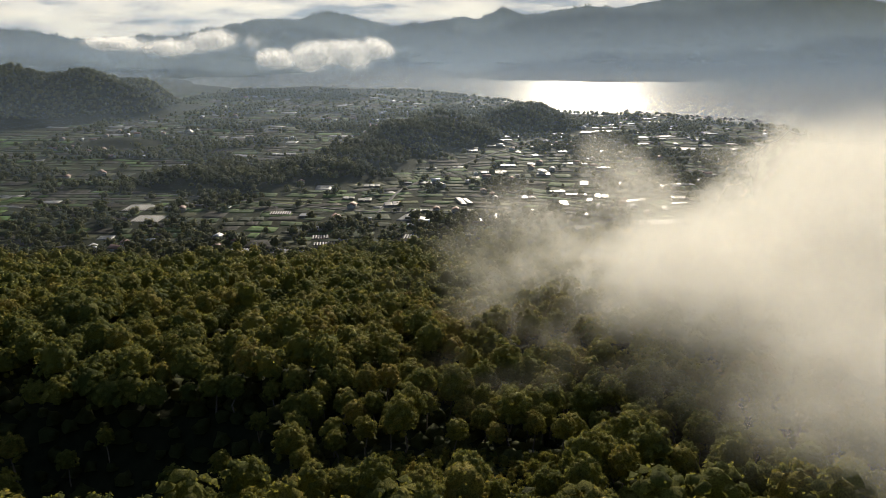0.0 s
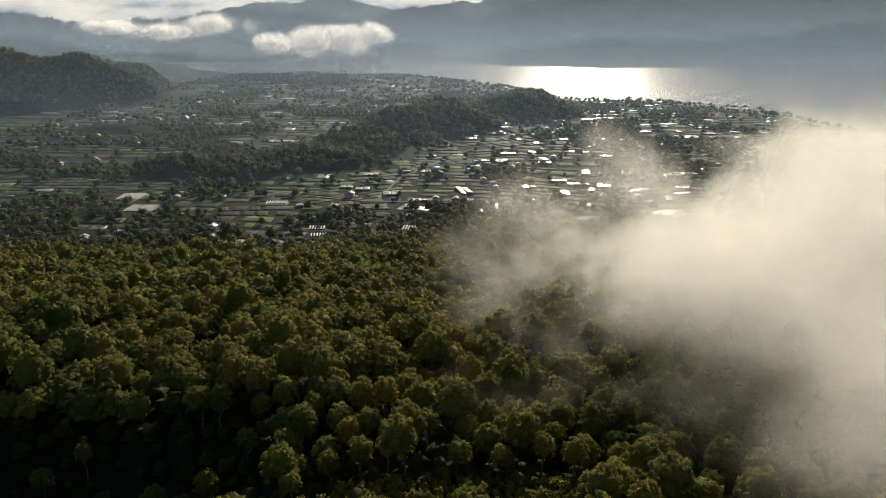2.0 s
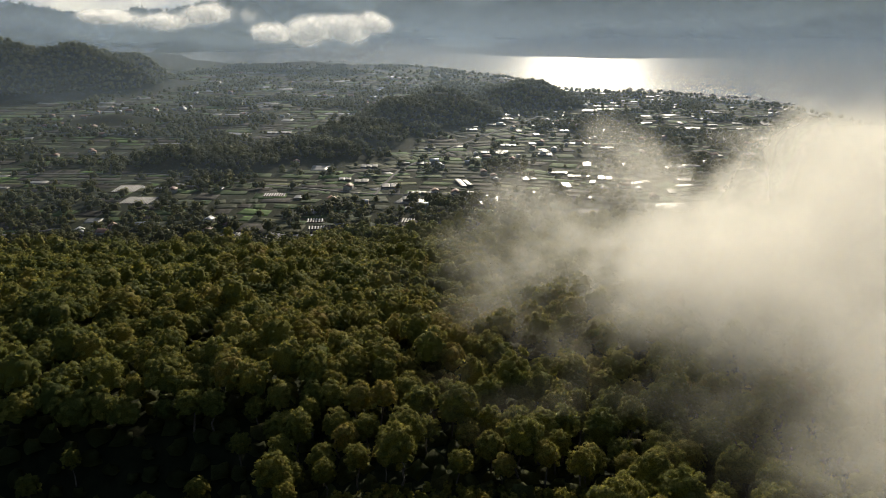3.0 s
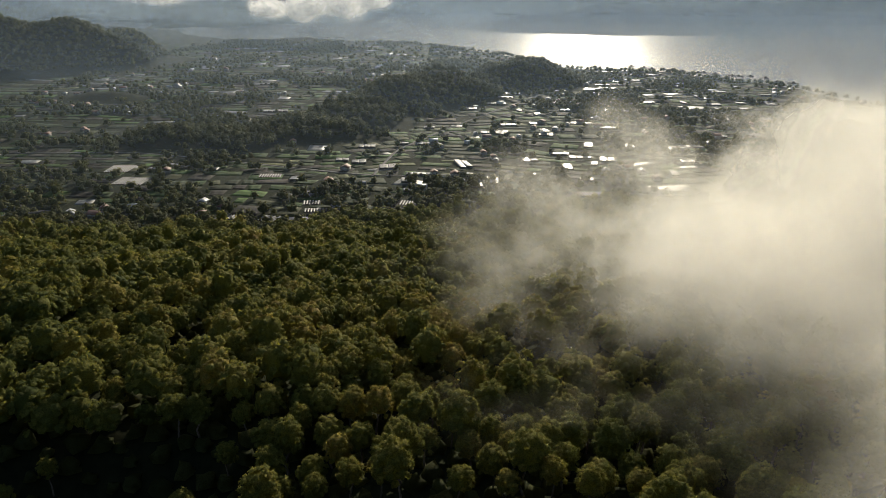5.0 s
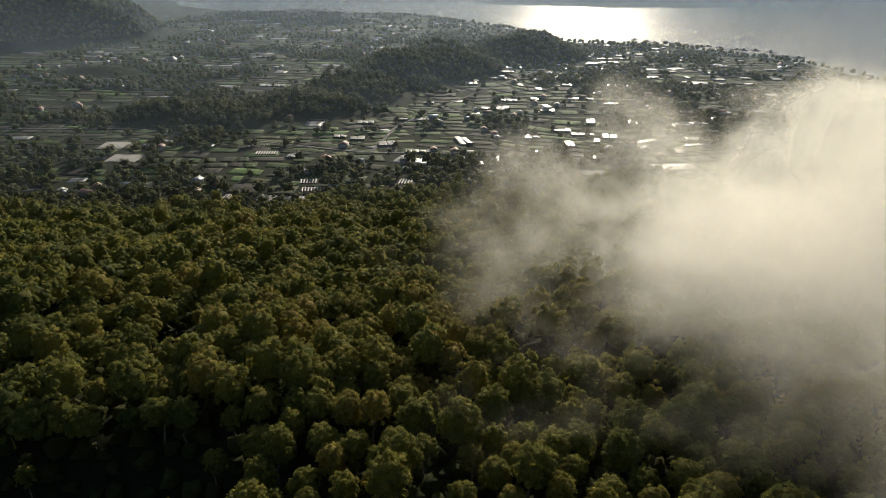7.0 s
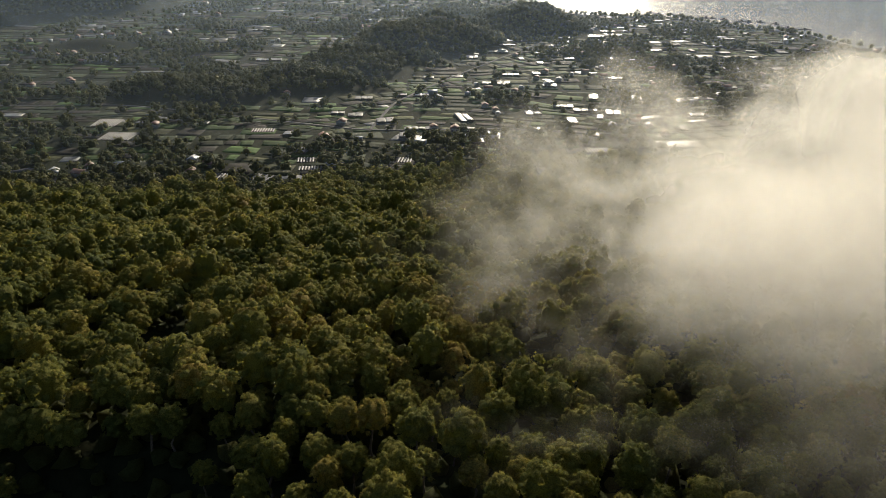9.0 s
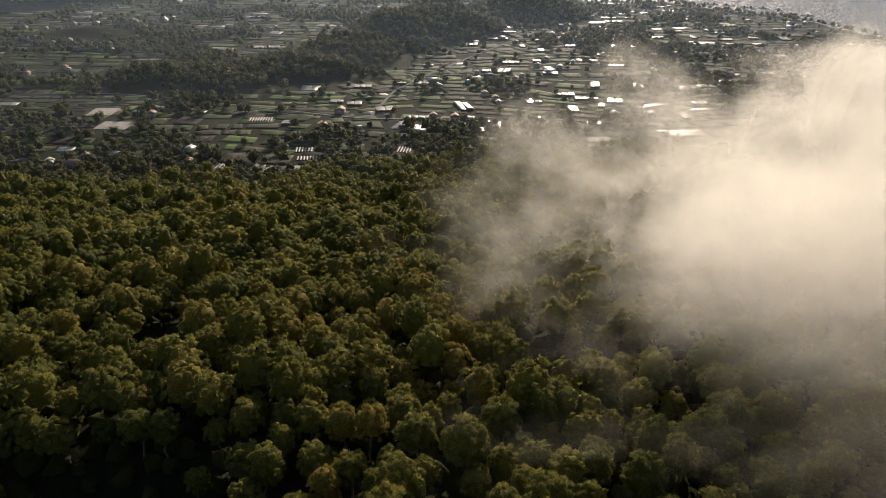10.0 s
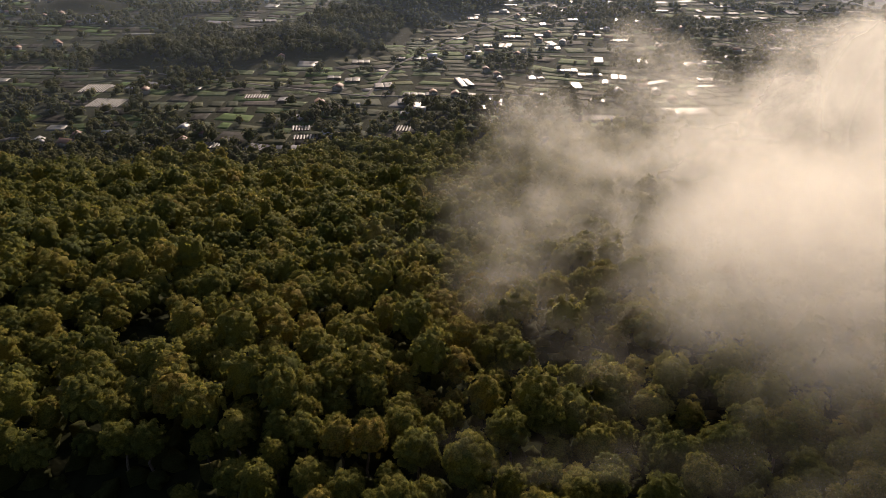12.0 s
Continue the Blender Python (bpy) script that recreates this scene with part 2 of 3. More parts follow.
# ------------------------------------------------------------------ the lie of the land
SLOPE_Y = (-300, 60, 140, 200, 300, 436, 520, 700, 1000, 1500, 2000, 6000)
SLOPE_Z = (140, 100, 80, 74, 52, 20, 8, 6, 4, 2, 1, 1)
SHORE_X = (-3000, -1300, -853, -753, -571, -378, -196, -68, 47, 134, 200, 253, 340, 428, 520, 579, 634, 900, 1500, 3000)
SHORE_Y = (2900, 2700, 2479, 2284, 2119, 2223, 2083, 2066, 1908, 1800, 1663, 1513, 1483, 1473, 1345, 1281, 1043, 760, 500, 100)
MOUNDS = [  # x, y, radius x, radius y, height
    (-292, 800, 30, 34, 11), (-218, 790, 48, 42, 8), (-150, 850, 60, 50, 9), (-102, 940, 48, 60, 17), (-62, 1040, 52, 66, 27), (-8, 1120, 56, 74, 31), (42, 1140, 42, 62, 17), (138, 1290, 72, 70, 31), (95, 1270, 45, 60, 20),
    (-650, 1520, 70, 110, 62), (-715, 1490, 85, 115, 76), (-790, 1455, 95, 120, 82), (-870, 1425, 110, 130, 90), (-960, 1400, 130, 140, 95), (-1070, 1380, 150, 150, 104), (-1200, 1360, 180, 160, 112),
    (-480, 1080, 45, 25, 9)]


def mound(x, y):
    h = np.zeros(np.broadcast(x, y).shape)
    for cx, cy, rx, ry, top in MOUNDS:
        d = ((x - cx) / rx) ** 2 + ((y - cy) / ry) ** 2
        h = np.maximum(h, top * np.exp(-0.5 * d * d * 0.9 - 0.25 * d))
    return h


def hollow(x, y):
    """Depth of a wooded gully that cuts into the slope."""
    return 19 * np.exp(-((x + 86) / 50) ** 4 - ((y - 130) / 29) ** 4)


def shrubby(x, y):
    """True on the knoll that carries only shrubs."""
    return ((x + 4) / 36) ** 2 + ((y - 119) / 17) ** 2 < 1


def height(x, y):
    x, y = np.asarray(x, float), np.asarray(y, float)
    z = np.interp(y, SLOPE_Y, SLOPE_Z) - hollow(x, y)
    z = z + np.clip((520 - y) / 200, 0, 1) * (3.5 * lumps(x, y, 60, 3) + 2 * lumps(x, y, 25, 4))
    h = mound(x, y)
    z = z + h * (1 + np.where(x > -450, 1.0, 0.3) * (0.42 * lumps(x, y, 52, 5) + 0.2 * lumps(x, y, 26, 8)))
    off = (y - np.interp(x, SHORE_X, SHORE_Y) - 14 * lumps(x, y, 40, 6)) / 25
    return np.where(off > 0, z + (-4 - z) * np.clip(off, 0, 1), z)


def inland(x, y, by):
    return y < np.interp(x, SHORE_X, SHORE_Y) - by


# ------------------------------------------------------------------ ground, lake, mountains
def build_ground():
    gx = np.concatenate([np.arange(-4200, -1300, 120), np.arange(-1300, 1000, 14), np.arange(1000, 4201, 120)])
    gy = np.concatenate([np.arange(-900, 40, 60), np.arange(40, 2700, 14), np.arange(2700, 4700, 120)])
    X, Y = np.meshgrid(gx, gy)
    me = mesh_of("ground", np.stack([X, Y, height(X, Y)], -1).reshape(-1, 3), grid_faces(len(gx), len(gy)), GROUND, True)
    tagged(new("ground", me), "dark soil and rough grass falling from a wooded slope to a plain", "ground", kind="structure")
    me = mesh_of("water", [(-4200, 300, 0), (4200, 300, 0), (4200, 4600, 0), (-4200, 4600, 0)], [(0, 1, 2, 3)], WATER)
    tagged(new("water", me), "calm grey lake with a sheet of glittering sunlight", "lake", kind="structure")


def build_mountain(name, dist, profile, label, seed):
    """A long ridge: its skyline is given as (x, height), it falls towards the lake in spurs."""
    px, pz = zip(*profile)
    gx = np.arange(px[0], px[-1] + 1, 22.0)
    steps = np.linspace(0, 1, 28)
    top = np.interp(gx, px, pz) + 5 * lumps(gx, gx * 0, 55, seed) + 4 * lumps(gx, gx * 0, 22, seed + 1)
    S, X = np.meshgrid(steps, gx, indexing="ij")
    spur = 1 + 0.35 * lumps(X, S * 300, 190, seed + 2) + 0.15 * lumps(X, S * 500, 70, seed + 3)
    Y = dist - 620 * (1 - S) * spur
    Z = -3 + (top[None, :] + 3) * S ** 1.5 + (1 - S) * S * 40 * lumps(X, Y, 120, seed + 4)
    Yb = np.full((1, len(gx)), dist + 260.0)
    v = np.stack([np.vstack([X, X[:1]]), np.vstack([Y, Yb]), np.vstack([Z, Z[:1] * 0 - 3])], -1)
    me = mesh_of(name, v.reshape(-1, 3), grid_faces(len(gx), len(steps) + 1), LEAF_DARK, True)
    ob = tagged(new(name, me), label, "mountain", kind="structure")
    return gx, top, ob


def skyline(dist, sights):
    """Bearing and rise of a skyline as seen from the start of the flight, turned into metres at a distance."""
    out = []
    for u, v in sights:
        ahead = 0.956 + v * 0.2934
        out.append((1 + dist * u / ahead, 173 + dist * (-0.2934 + v * 0.956) / ahead))
    return out


# ------------------------------------------------------------------ trees
def ball(n):
    i = np.arange(n) + 0.5
    z = 1 - 2 * i / n
    a = i * 2.39996
    r = np.sqrt(1 - z * z)
    return np.stack([r * np.cos(a), r * np.sin(a), z], -1)


def leaf_quads(centres, normals, size, r):
    """Small squarish tufts of leaves lying across the given normals."""
    n = len(centres)
    side = np.cross(normals, r.normal(size=(n, 3)))
    side /= np.linalg.norm(side, axis=1, keepdims=True) + 1e-9
    up = np.cross(normals, side)
    s = (size * r.uniform(0.6, 1.3, n))[:, None]
    q = r.uniform(0.6, 1.0, (n, 4, 1))
    corners = np.stack([centres - side * s * q[:, 0] - up * s * 0.3, centres + up * s * q[:, 1] * -1 + side * s * 0.25,
                        centres + side * s * q[:, 2] + up * s * 0.2, centres + up * s * q[:, 3] - side * s * 0.2], 1)
    return corners.reshape(-1, 3), np.arange(n * 4).reshape(n, 4)


def dome_arrays(at, way, radius, rings, sides, r, reach=1.6, rough=0.2):
    """A lumpy cap of foliage that faces the given way."""
    side = np.cross(way, (0.3, 0.8, 0.1))
    side /= np.linalg.norm(side)
    up = np.cross(way, side)
    pts = [at + way * radius]
    for k in range(1, rings + 1):
        b = k / rings * reach
        for j in range(sides):
            a = (j + 0.5 * (k % 2)) / sides * 2 * np.pi
            q = radius * r.uniform(1 - rough, 1 + rough)
            pts.append(at + q * (way * math.cos(b) + math.sin(b) * (side * math.cos(a) + up * math.sin(a))))
    f = [(0, 1 + j, 1 + (j + 1) % sides) for j in range(sides)]
    for k in range(rings - 1):
        o, p = 1 + k * sides, 1 + (k + 1) * sides
        for j in range(sides):
            i = (j + 1) % sides
            f += [(o + j, p + j, p + i), (o + j, p + i, o + i)]
    return np.array(pts), np.array(f)


def crown_arrays(r, radius, tall, base, lobes, tufts, size, rings=3, sides=8, small=(0.13, 0.22), hull=(3, 9)):
    """A domed crown of rounded heads of foliage, packed like a cauliflower round a dark inner mass and edged with leaf tufts; base: height of its lower edge."""
    mid = np.array((0, 0, base + tall * 0.3))
    d = ball(int(lobes * 1.5))
    d = d[d[:, 2] > -0.34][:lobes]
    d = d + r.normal(scale=0.16, size=d.shape)
    d /= np.linalg.norm(d, axis=1, keepdims=True)
    bulge = 1 + 0.12 * np.sin(d[:, 0] * 3.4 + r.uniform(0, 6)) * np.cos(d[:, 1] * 3.7 + r.uniform(0, 6))
    c = d * (bulge * r.uniform(0.72, 0.9, len(d)))[:, None] * (radius, radius, tall * 0.62) + mid
    h, f = dome_arrays(np.zeros(3), np.array((0, 0, 1.0)), 0.76, hull[0], hull[1], r, 1.9)
    pieces = [(h * (radius, radius, tall * 0.62) + mid, f)]
    for at, way in zip(c, d):
        rc = radius * r.uniform(*small)
        aim = way * 0.6 + np.array((0, 0, 0.6)) + r.normal(scale=0.1, size=3)
        aim /= np.linalg.norm(aim)
        pieces.append(dome_arrays(at, aim, rc, rings, sides, r, 1.7 if rings > 1 else 1.35, 0.18))
        if tufts:
            n = ball(int(tufts * 1.5) + 1)
            n = n + r.normal(scale=0.2, size=n.shape)
            n /= np.linalg.norm(n, axis=1, keepdims=True)
            n = n[n @ aim > -0.2]
            v, f = leaf_quads(at + n * rc * r.uniform(0.97, 1.16, (len(n), 1)), n + r.normal(scale=0.45, size=n.shape), size, r)
            pieces.append((v, np.concatenate([f[:, :3], f[:, (0, 2, 3)]])))
    return joined(pieces)


def trunk_arrays(r, length, thick):
    """A tapered stem that bends a little, with three limbs."""
    def limb(a, b, ra, rb, n=6):
        a, b = np.array(a, float), np.array(b, float)
        mid = (a + b) / 2 + r.normal(scale=np.linalg.norm(b - a) * 0.06, size=3)
        rings = []
        for p, q in ((a, ra), (mid, (ra + rb) / 2), (b, rb)):
            w = np.arange(n) / n * 2 * np.pi
            rings.append(np.stack([p[0] + q * np.cos(w), p[1] + q * np.sin(w), p[2] + 0 * w], -1))
        f = [(k * n + i, k * n + (i + 1) % n, (k + 1) * n + (i + 1) % n, (k + 1) * n + i) for k in range(2) for i in range(n)]
        return np.concatenate(rings), np.array(f)
    top = (r.normal(scale=0.5), r.normal(scale=0.5), length * 0.62)
    out = [limb((0, 0, -1), top, thick, thick * 0.6)]
    for k in range(3):
        a = k * 2.1 + r.uniform(0, 1)
        out.append(limb(top, (top[0] + 2.2 * math.cos(a), top[1] + 2.2 * math.sin(a), length * 0.88), thick * 0.5, thick * 0.2))
    return joined(out)


def scatter(n_try, x0, x1, y0, y1, gap, seed, keep):
    """Points at least gap apart inside a box, kept where keep(x, y) says so."""
    r = np.random.default_rng(seed)
    cell, taken, out = gap / 1.4143, {}, []
    for x, y in np.stack([r.uniform(x0, x1, n_try), r.uniform(y0, y1, n_try)], -1)[: n_try]:
        k = (int(x // cell), int(y // cell))
        if k in taken:
            continue
        if any((x - o[0]) ** 2 + (y - o[1]) ** 2 < gap * gap for i in (-2, -1, 0, 1, 2) for j in (-2, -1, 0, 1, 2) if (o := taken.get((k[0] + i, k[1] + j)))):
            continue
        taken[k] = (x, y)
        out.append((x, y))
    pts = np.array(out)
    return pts[keep(pts[:, 0], pts[:, 1])]


def massed(name, protos, spots, scales, mat, label, category, seed, z=None):
    """Many trees as one object: each a turned and scaled copy of one of the models."""
    r = np.random.default_rng(seed)
    vs, fs, ts, n = [], [], [], 0
    z = height(spots[:, 0], spots[:, 1]) if z is None else z
    for (x, y), h, s in zip(spots, z, scales):
        v, f = protos[r.integers(len(protos))]
        a, k = r.uniform(0, 6.283), r.uniform(0.9, 1.1)
        c, d = math.cos(a) * s, math.sin(a) * s
        w = np.empty_like(v)
        w[:, 0], w[:, 1], w[:, 2] = x + c * v[:, 0] - d * v[:, 1], y + d * v[:, 0] + c * v[:, 1], h + s * k * v[:, 2]
        vs.append(w)
        fs.append(f + n)
        ts.append(np.full(len(v), r.uniform(0, 1)))
        n += len(v)
    me = mesh_of(name, np.concatenate(vs), np.concatenate(fs), mat, True, tint=np.concatenate(ts))
    return tagged(new(name, me), label, category, kind="stuff")


EDGE_X = (-600, -241, -177, -149, -108, -89, -75, -28, 29, 120, 300, 600)
EDGE_Y = (430, 443, 438, 473, 440, 450, 500, 510, 545, 560, 520, 420)


def in_forest(x, y):
    return ~shrubby(x, y) & ((hollow(x, y) < 5) | (lumps(x * 9.1, y * 7.7, 11, 15) > 0.35)) & (y < np.interp(x, EDGE_X, EDGE_Y)) & (np.abs(x) < 0.66 * y + 60) & (lumps(x, y, 22, 11) > -0.78)


def build_forest():
    r = np.random.default_rng(21)
    near = []
    for k in range(7):
        radius, tall = r.uniform(3.2, 4.6), r.uniform(7.0, 10.0)
        base = r.uniform(6.5, 8.5)
        proto = tagged(new("tree", None), "tall eucalyptus with a domed olive-green crown of clumped leaves", "tree", "trees of the slope")
        v, f = crown_arrays(r, radius, tall, base, 62, 17, 0.16, 1, 6)
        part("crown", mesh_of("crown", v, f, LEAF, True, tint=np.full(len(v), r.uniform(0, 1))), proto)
        v, f = trunk_arrays(r, base + tall * 0.6, 0.32)
        part("trunk", mesh_of("trunk", v, f, BARK, True), proto)
        near.append(proto)
    spots = scatter(90000, -420, 420, 92, 570, 5.1, 5, in_forest)
    spots = spots[np.argsort(spots[:, 1] + np.abs(spots[:, 0]) * 0.15)]
    nearest, rest = spots[:300], spots[300:]
    for k, (x, y) in enumerate(nearest):
        s = r.uniform(0.58, 1.05)
        m = pose(x, y, float(height(x, y)) - 0.3, 0, 0, r.uniform(0, 360))
        if k < len(near):
            near[k].matrix_basis = m
            ob = near[k]
        else:
            ob = copy_thing(near[k % len(near)], m)
        ob.scale = (s, s, s * r.uniform(0.9, 1.1))
    bush = [dome_arrays(np.zeros(3), np.array((0, 0, 1.0)), 1.0, 3, 7, r, 1.6, 0.35) for _ in range(6)]
    under = scatter(40000, -330, 330, 20, 330, 3.9, 6, lambda x, y: (np.abs(x) < 0.64 * y + 40))
    massed("undergrowth", bush, under, r.uniform(1.4, 2.8, len(under)), LEAF_DARK, "dark shrubs and saplings under the trees", "undergrowth", 33)
    shrub = [crown_arrays(r, r.uniform(0.7, 1.1), r.uniform(2.4, 3.6), 0.2, 14, 7, 0.16, 1, 5, (0.26, 0.4), (2, 6)) for _ in range(6)]
    knoll = scatter(9000, -46, 38, 98, 140, 1.7, 7, shrubby)
    massed("shrubs", shrub, knoll, r.uniform(0.6, 1.25, len(knoll)), LEAF, "dense upright leafy shrubs on an open knoll", "shrubs", 34)
    mid = [crown_arrays(r, r.uniform(3.2, 4.6), r.uniform(6.5, 9.5), r.uniform(5.5, 7.5), 40, 11, 0.2, 1, 6, (0.15, 0.24), (2, 7)) for _ in range(8)]
    far = [crown_arrays(r, r.uniform(3.2, 4.6), r.uniform(6.5, 9.5), r.uniform(5.5, 7.5), 22, 5, 0.3, 1, 6, (0.2, 0.31), (2, 7)) for _ in range(8)]
    split = rest[:, 1] < 250
    upper = scatter(30000, -130, 130, 15, 92, 5.2, 8, lambda x, y: np.abs(x) < 70 + 0.64 * y)
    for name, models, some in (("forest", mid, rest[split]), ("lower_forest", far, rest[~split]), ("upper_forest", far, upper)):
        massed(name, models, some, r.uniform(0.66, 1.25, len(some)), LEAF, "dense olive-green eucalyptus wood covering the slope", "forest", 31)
    return mid


BED_PLOTS = [(-290, 674, 24, 26, 2), (-99, 570, 15, 12, 6), (-93, 550, 18, 10, 6), (-122, 528, 16, 14, -18), (-26, 571, 11, 14, -6), (-155, 531, 16, 12, -4), (-150, 653, 20, 12, 4), (124, 600, 20, 14, 5),
             (-263, 631, 28, 24, -3), (95, 520, 22, 12, 8)]


def clearing(x, y):
    """True where a bed plot lies, or just in front of one."""
    return np.any([(np.abs(x - p[0]) < p[2] * 0.6 + 2) & (y > p[1] - 22) & (y < p[1] + p[3] * 0.6 + 2) for p in BED_PLOTS], axis=0)


def build_valley_trees():
    r = np.random.default_rng(41)
    small = [crown_arrays(r, r.uniform(3.6, 5.0), r.uniform(6.5, 9), 1.0, 9, 4, 0.5, 1, 5, (0.26, 0.42), (2, 6)) for _ in range(8)]
    hill = scatter(60000, -420, 300, 700, 1560, 6.4, 43, lambda x, y: (mound(x, y) > 3.2) & (np.abs(x) < 0.68 * y))
    massed("hill_wood", small, hill, r.uniform(0.45, 1.4, len(hill)), LEAF_DARK, "dark shadowed wood covering low hills in the plain", "wood", 44)
    left = scatter(60000, -1250, -560, 1180, 1800, 9.0, 45, lambda x, y: (mound(x, y) > 8) & (np.abs(x) < 0.68 * y + 40))
    massed("headland_wood", small, left, r.uniform(0.9, 1.5, len(left)), LEAF_DARK, "hazy dark wood on a steep headland", "wood", 46)
    grove = scatter(60000, -620, 640, 440, 2080, 6.6, 47, lambda x, y: (np.abs(x) < 0.68 * y) & inland(x, y, 6) & ~in_forest(x, y) & ~clearing(x, y) & (
        (lumps(x, y, 70, 12) + 0.6 * lumps(x, y * 1.6, 24, 13) > np.where((y < 545) & (x < -20), -0.6, np.where(y < 620, 0.1, 0.4))) | ~inland(x, y, 34) | (lumps(x * 7.3, y * 5.1, 9, 14) > 0.6)) & (mound(x, y) < 6))
    massed("valley_trees", small, grove, r.uniform(0.5, 1.15, len(grove)), LEAF_DARK, "dark groves and hedgerows between the fields", "trees", 48)


build_ground()
RIDGE = skyline(4250, [(-0.5, 0.22), (-0.38, 0.27), (-0.3, 0.3), (-0.27, 0.314), (-0.24, 0.318), (-0.205, 0.315), (-0.158, 0.327), (-0.104, 0.315), (-0.073, 0.308), (-0.018, 0.312), (0.028, 0.319), (0.051, 0.316), (0.082, 0.333), (0.113, 0.321), (0.168, 0.329), (0.2, 0.335), (0.245, 0.333), (0.285, 0.34), (0.36, 0.345), (0.61, 0.36), (0.8, 0.36)])
RIM = skyline(3350, [(-0.9, 0.305), (-0.61, 0.3), (-0.56, 0.3), (-0.508, 0.287), (-0.446, 0.287), (-0.407, 0.294), (-0.376, 0.29), (-0.32, 0.303), (-0.283, 0.31), (-0.25, 0.30), (-0.2, 0.26), (-0.14, 0.23)])
build_mountain("mountain_far", 4250, RIDGE, "blue-grey mountain ridge across the lake, its top in cloud", 60)
build_mountain("mountain_rim", 3350, RIM, "hazy wooded crater rim with a tree-lined crest", 70)
build_forest()
build_valley_trees()


def build_crest_trees(name, dist, profile, seed, count, label):
    r = np.random.default_rng(seed)
    px, pz = zip(*profile)
    x = r.uniform(px[0], px[-1], count)
    x = x[lumps(x, x * 0, 130, seed) > -0.35]
    top = np.interp(x, px, pz) + 5 * lumps(x, x * 0, 55, seed - 1) + 4 * lumps(x, x * 0, 22, seed)
    spots = np.stack([x, dist + r.uniform(-25, 15, len(x))], -1)
    small = [crown_arrays(r, r.uniform(3, 4.5), r.uniform(7, 11), 3, 6, 0, 1.2, 1, 5, (0.4, 0.6), (1, 5)) for _ in range(5)]
    massed(name, small, spots, r.uniform(0.5, 1.2, len(x)), LEAF_DARK, label, "trees", seed, top - 4)


build_crest_trees("crest_trees", 4250, RIDGE, 61, 900, "ragged line of trees along a mountain crest")
build_crest_trees("rim_trees", 3350, RIM, 71, 700, "ragged line of tall trees along the crater rim")


# ------------------------------------------------------------------ fields, greenhouses, houses
def plot_arrays(x, y, w, d, angle, lift):
    """A raised planted plot of uneven outline that follows the ground, its edges going down into it; local to its middle."""
    r = np.random.default_rng(int(abs(x * 31 + y * 17)))
    c, q = math.cos(angle), math.sin(angle)
    S, T = np.meshgrid(np.linspace(0, 1, 4), np.linspace(0, 1, 4))
    k = [(sx * w / 2 * r.uniform(0.72, 1.0), sy * d / 2 * r.uniform(0.72, 1.0)) for sy in (-1, 1) for sx in (-1, 1)]
    U = (k[0][0] * (1 - S) + k[1][0] * S) * (1 - T) + (k[2][0] * (1 - S) + k[3][0] * S) * T
    V = (k[0][1] * (1 - S) + k[1][1] * S) * (1 - T) + (k[2][1] * (1 - S) + k[3][1] * S) * T
    H = height(x + c * U - q * V, y + q * U + c * V) - float(height(x, y)) + lift
    top = np.stack([U, V, H], -1).reshape(-1, 3)
    rim = [0, 1, 2, 3, 7, 11, 15, 14, 13, 12, 8, 4]
    low = top[rim] * (1.01, 1.01, 1) - (0, 0, lift + 0.5)
    f = list(map(tuple, grid_faces(4, 4)))
    f += [(rim[k], 16 + k, 16 + (k + 1) % 12, rim[(k + 1) % 12]) for k in range(12)]
    return np.concatenate([top, low]), np.array(f)


def placed(v, x, y, angle):
    c, q, out = math.cos(angle), math.sin(angle), np.array(v, float)
    out[:, 0], out[:, 1] = x + c * v[:, 0] - q * v[:, 1], y + q * v[:, 0] + c * v[:, 1]
    out[:, 2] += float(height(x, y))
    return out


FIELD_LABELS = ("green vegetable plot in rows on the plain", "pale yellow-green plot of ripening crop", "bare brown tilled plot", "dark green leafy plot", "plot of beds under silvery plastic mulch")
FIELD_NAMES = ("green_field", "pale_field", "tilled_field", "dark_field", "mulched_field")


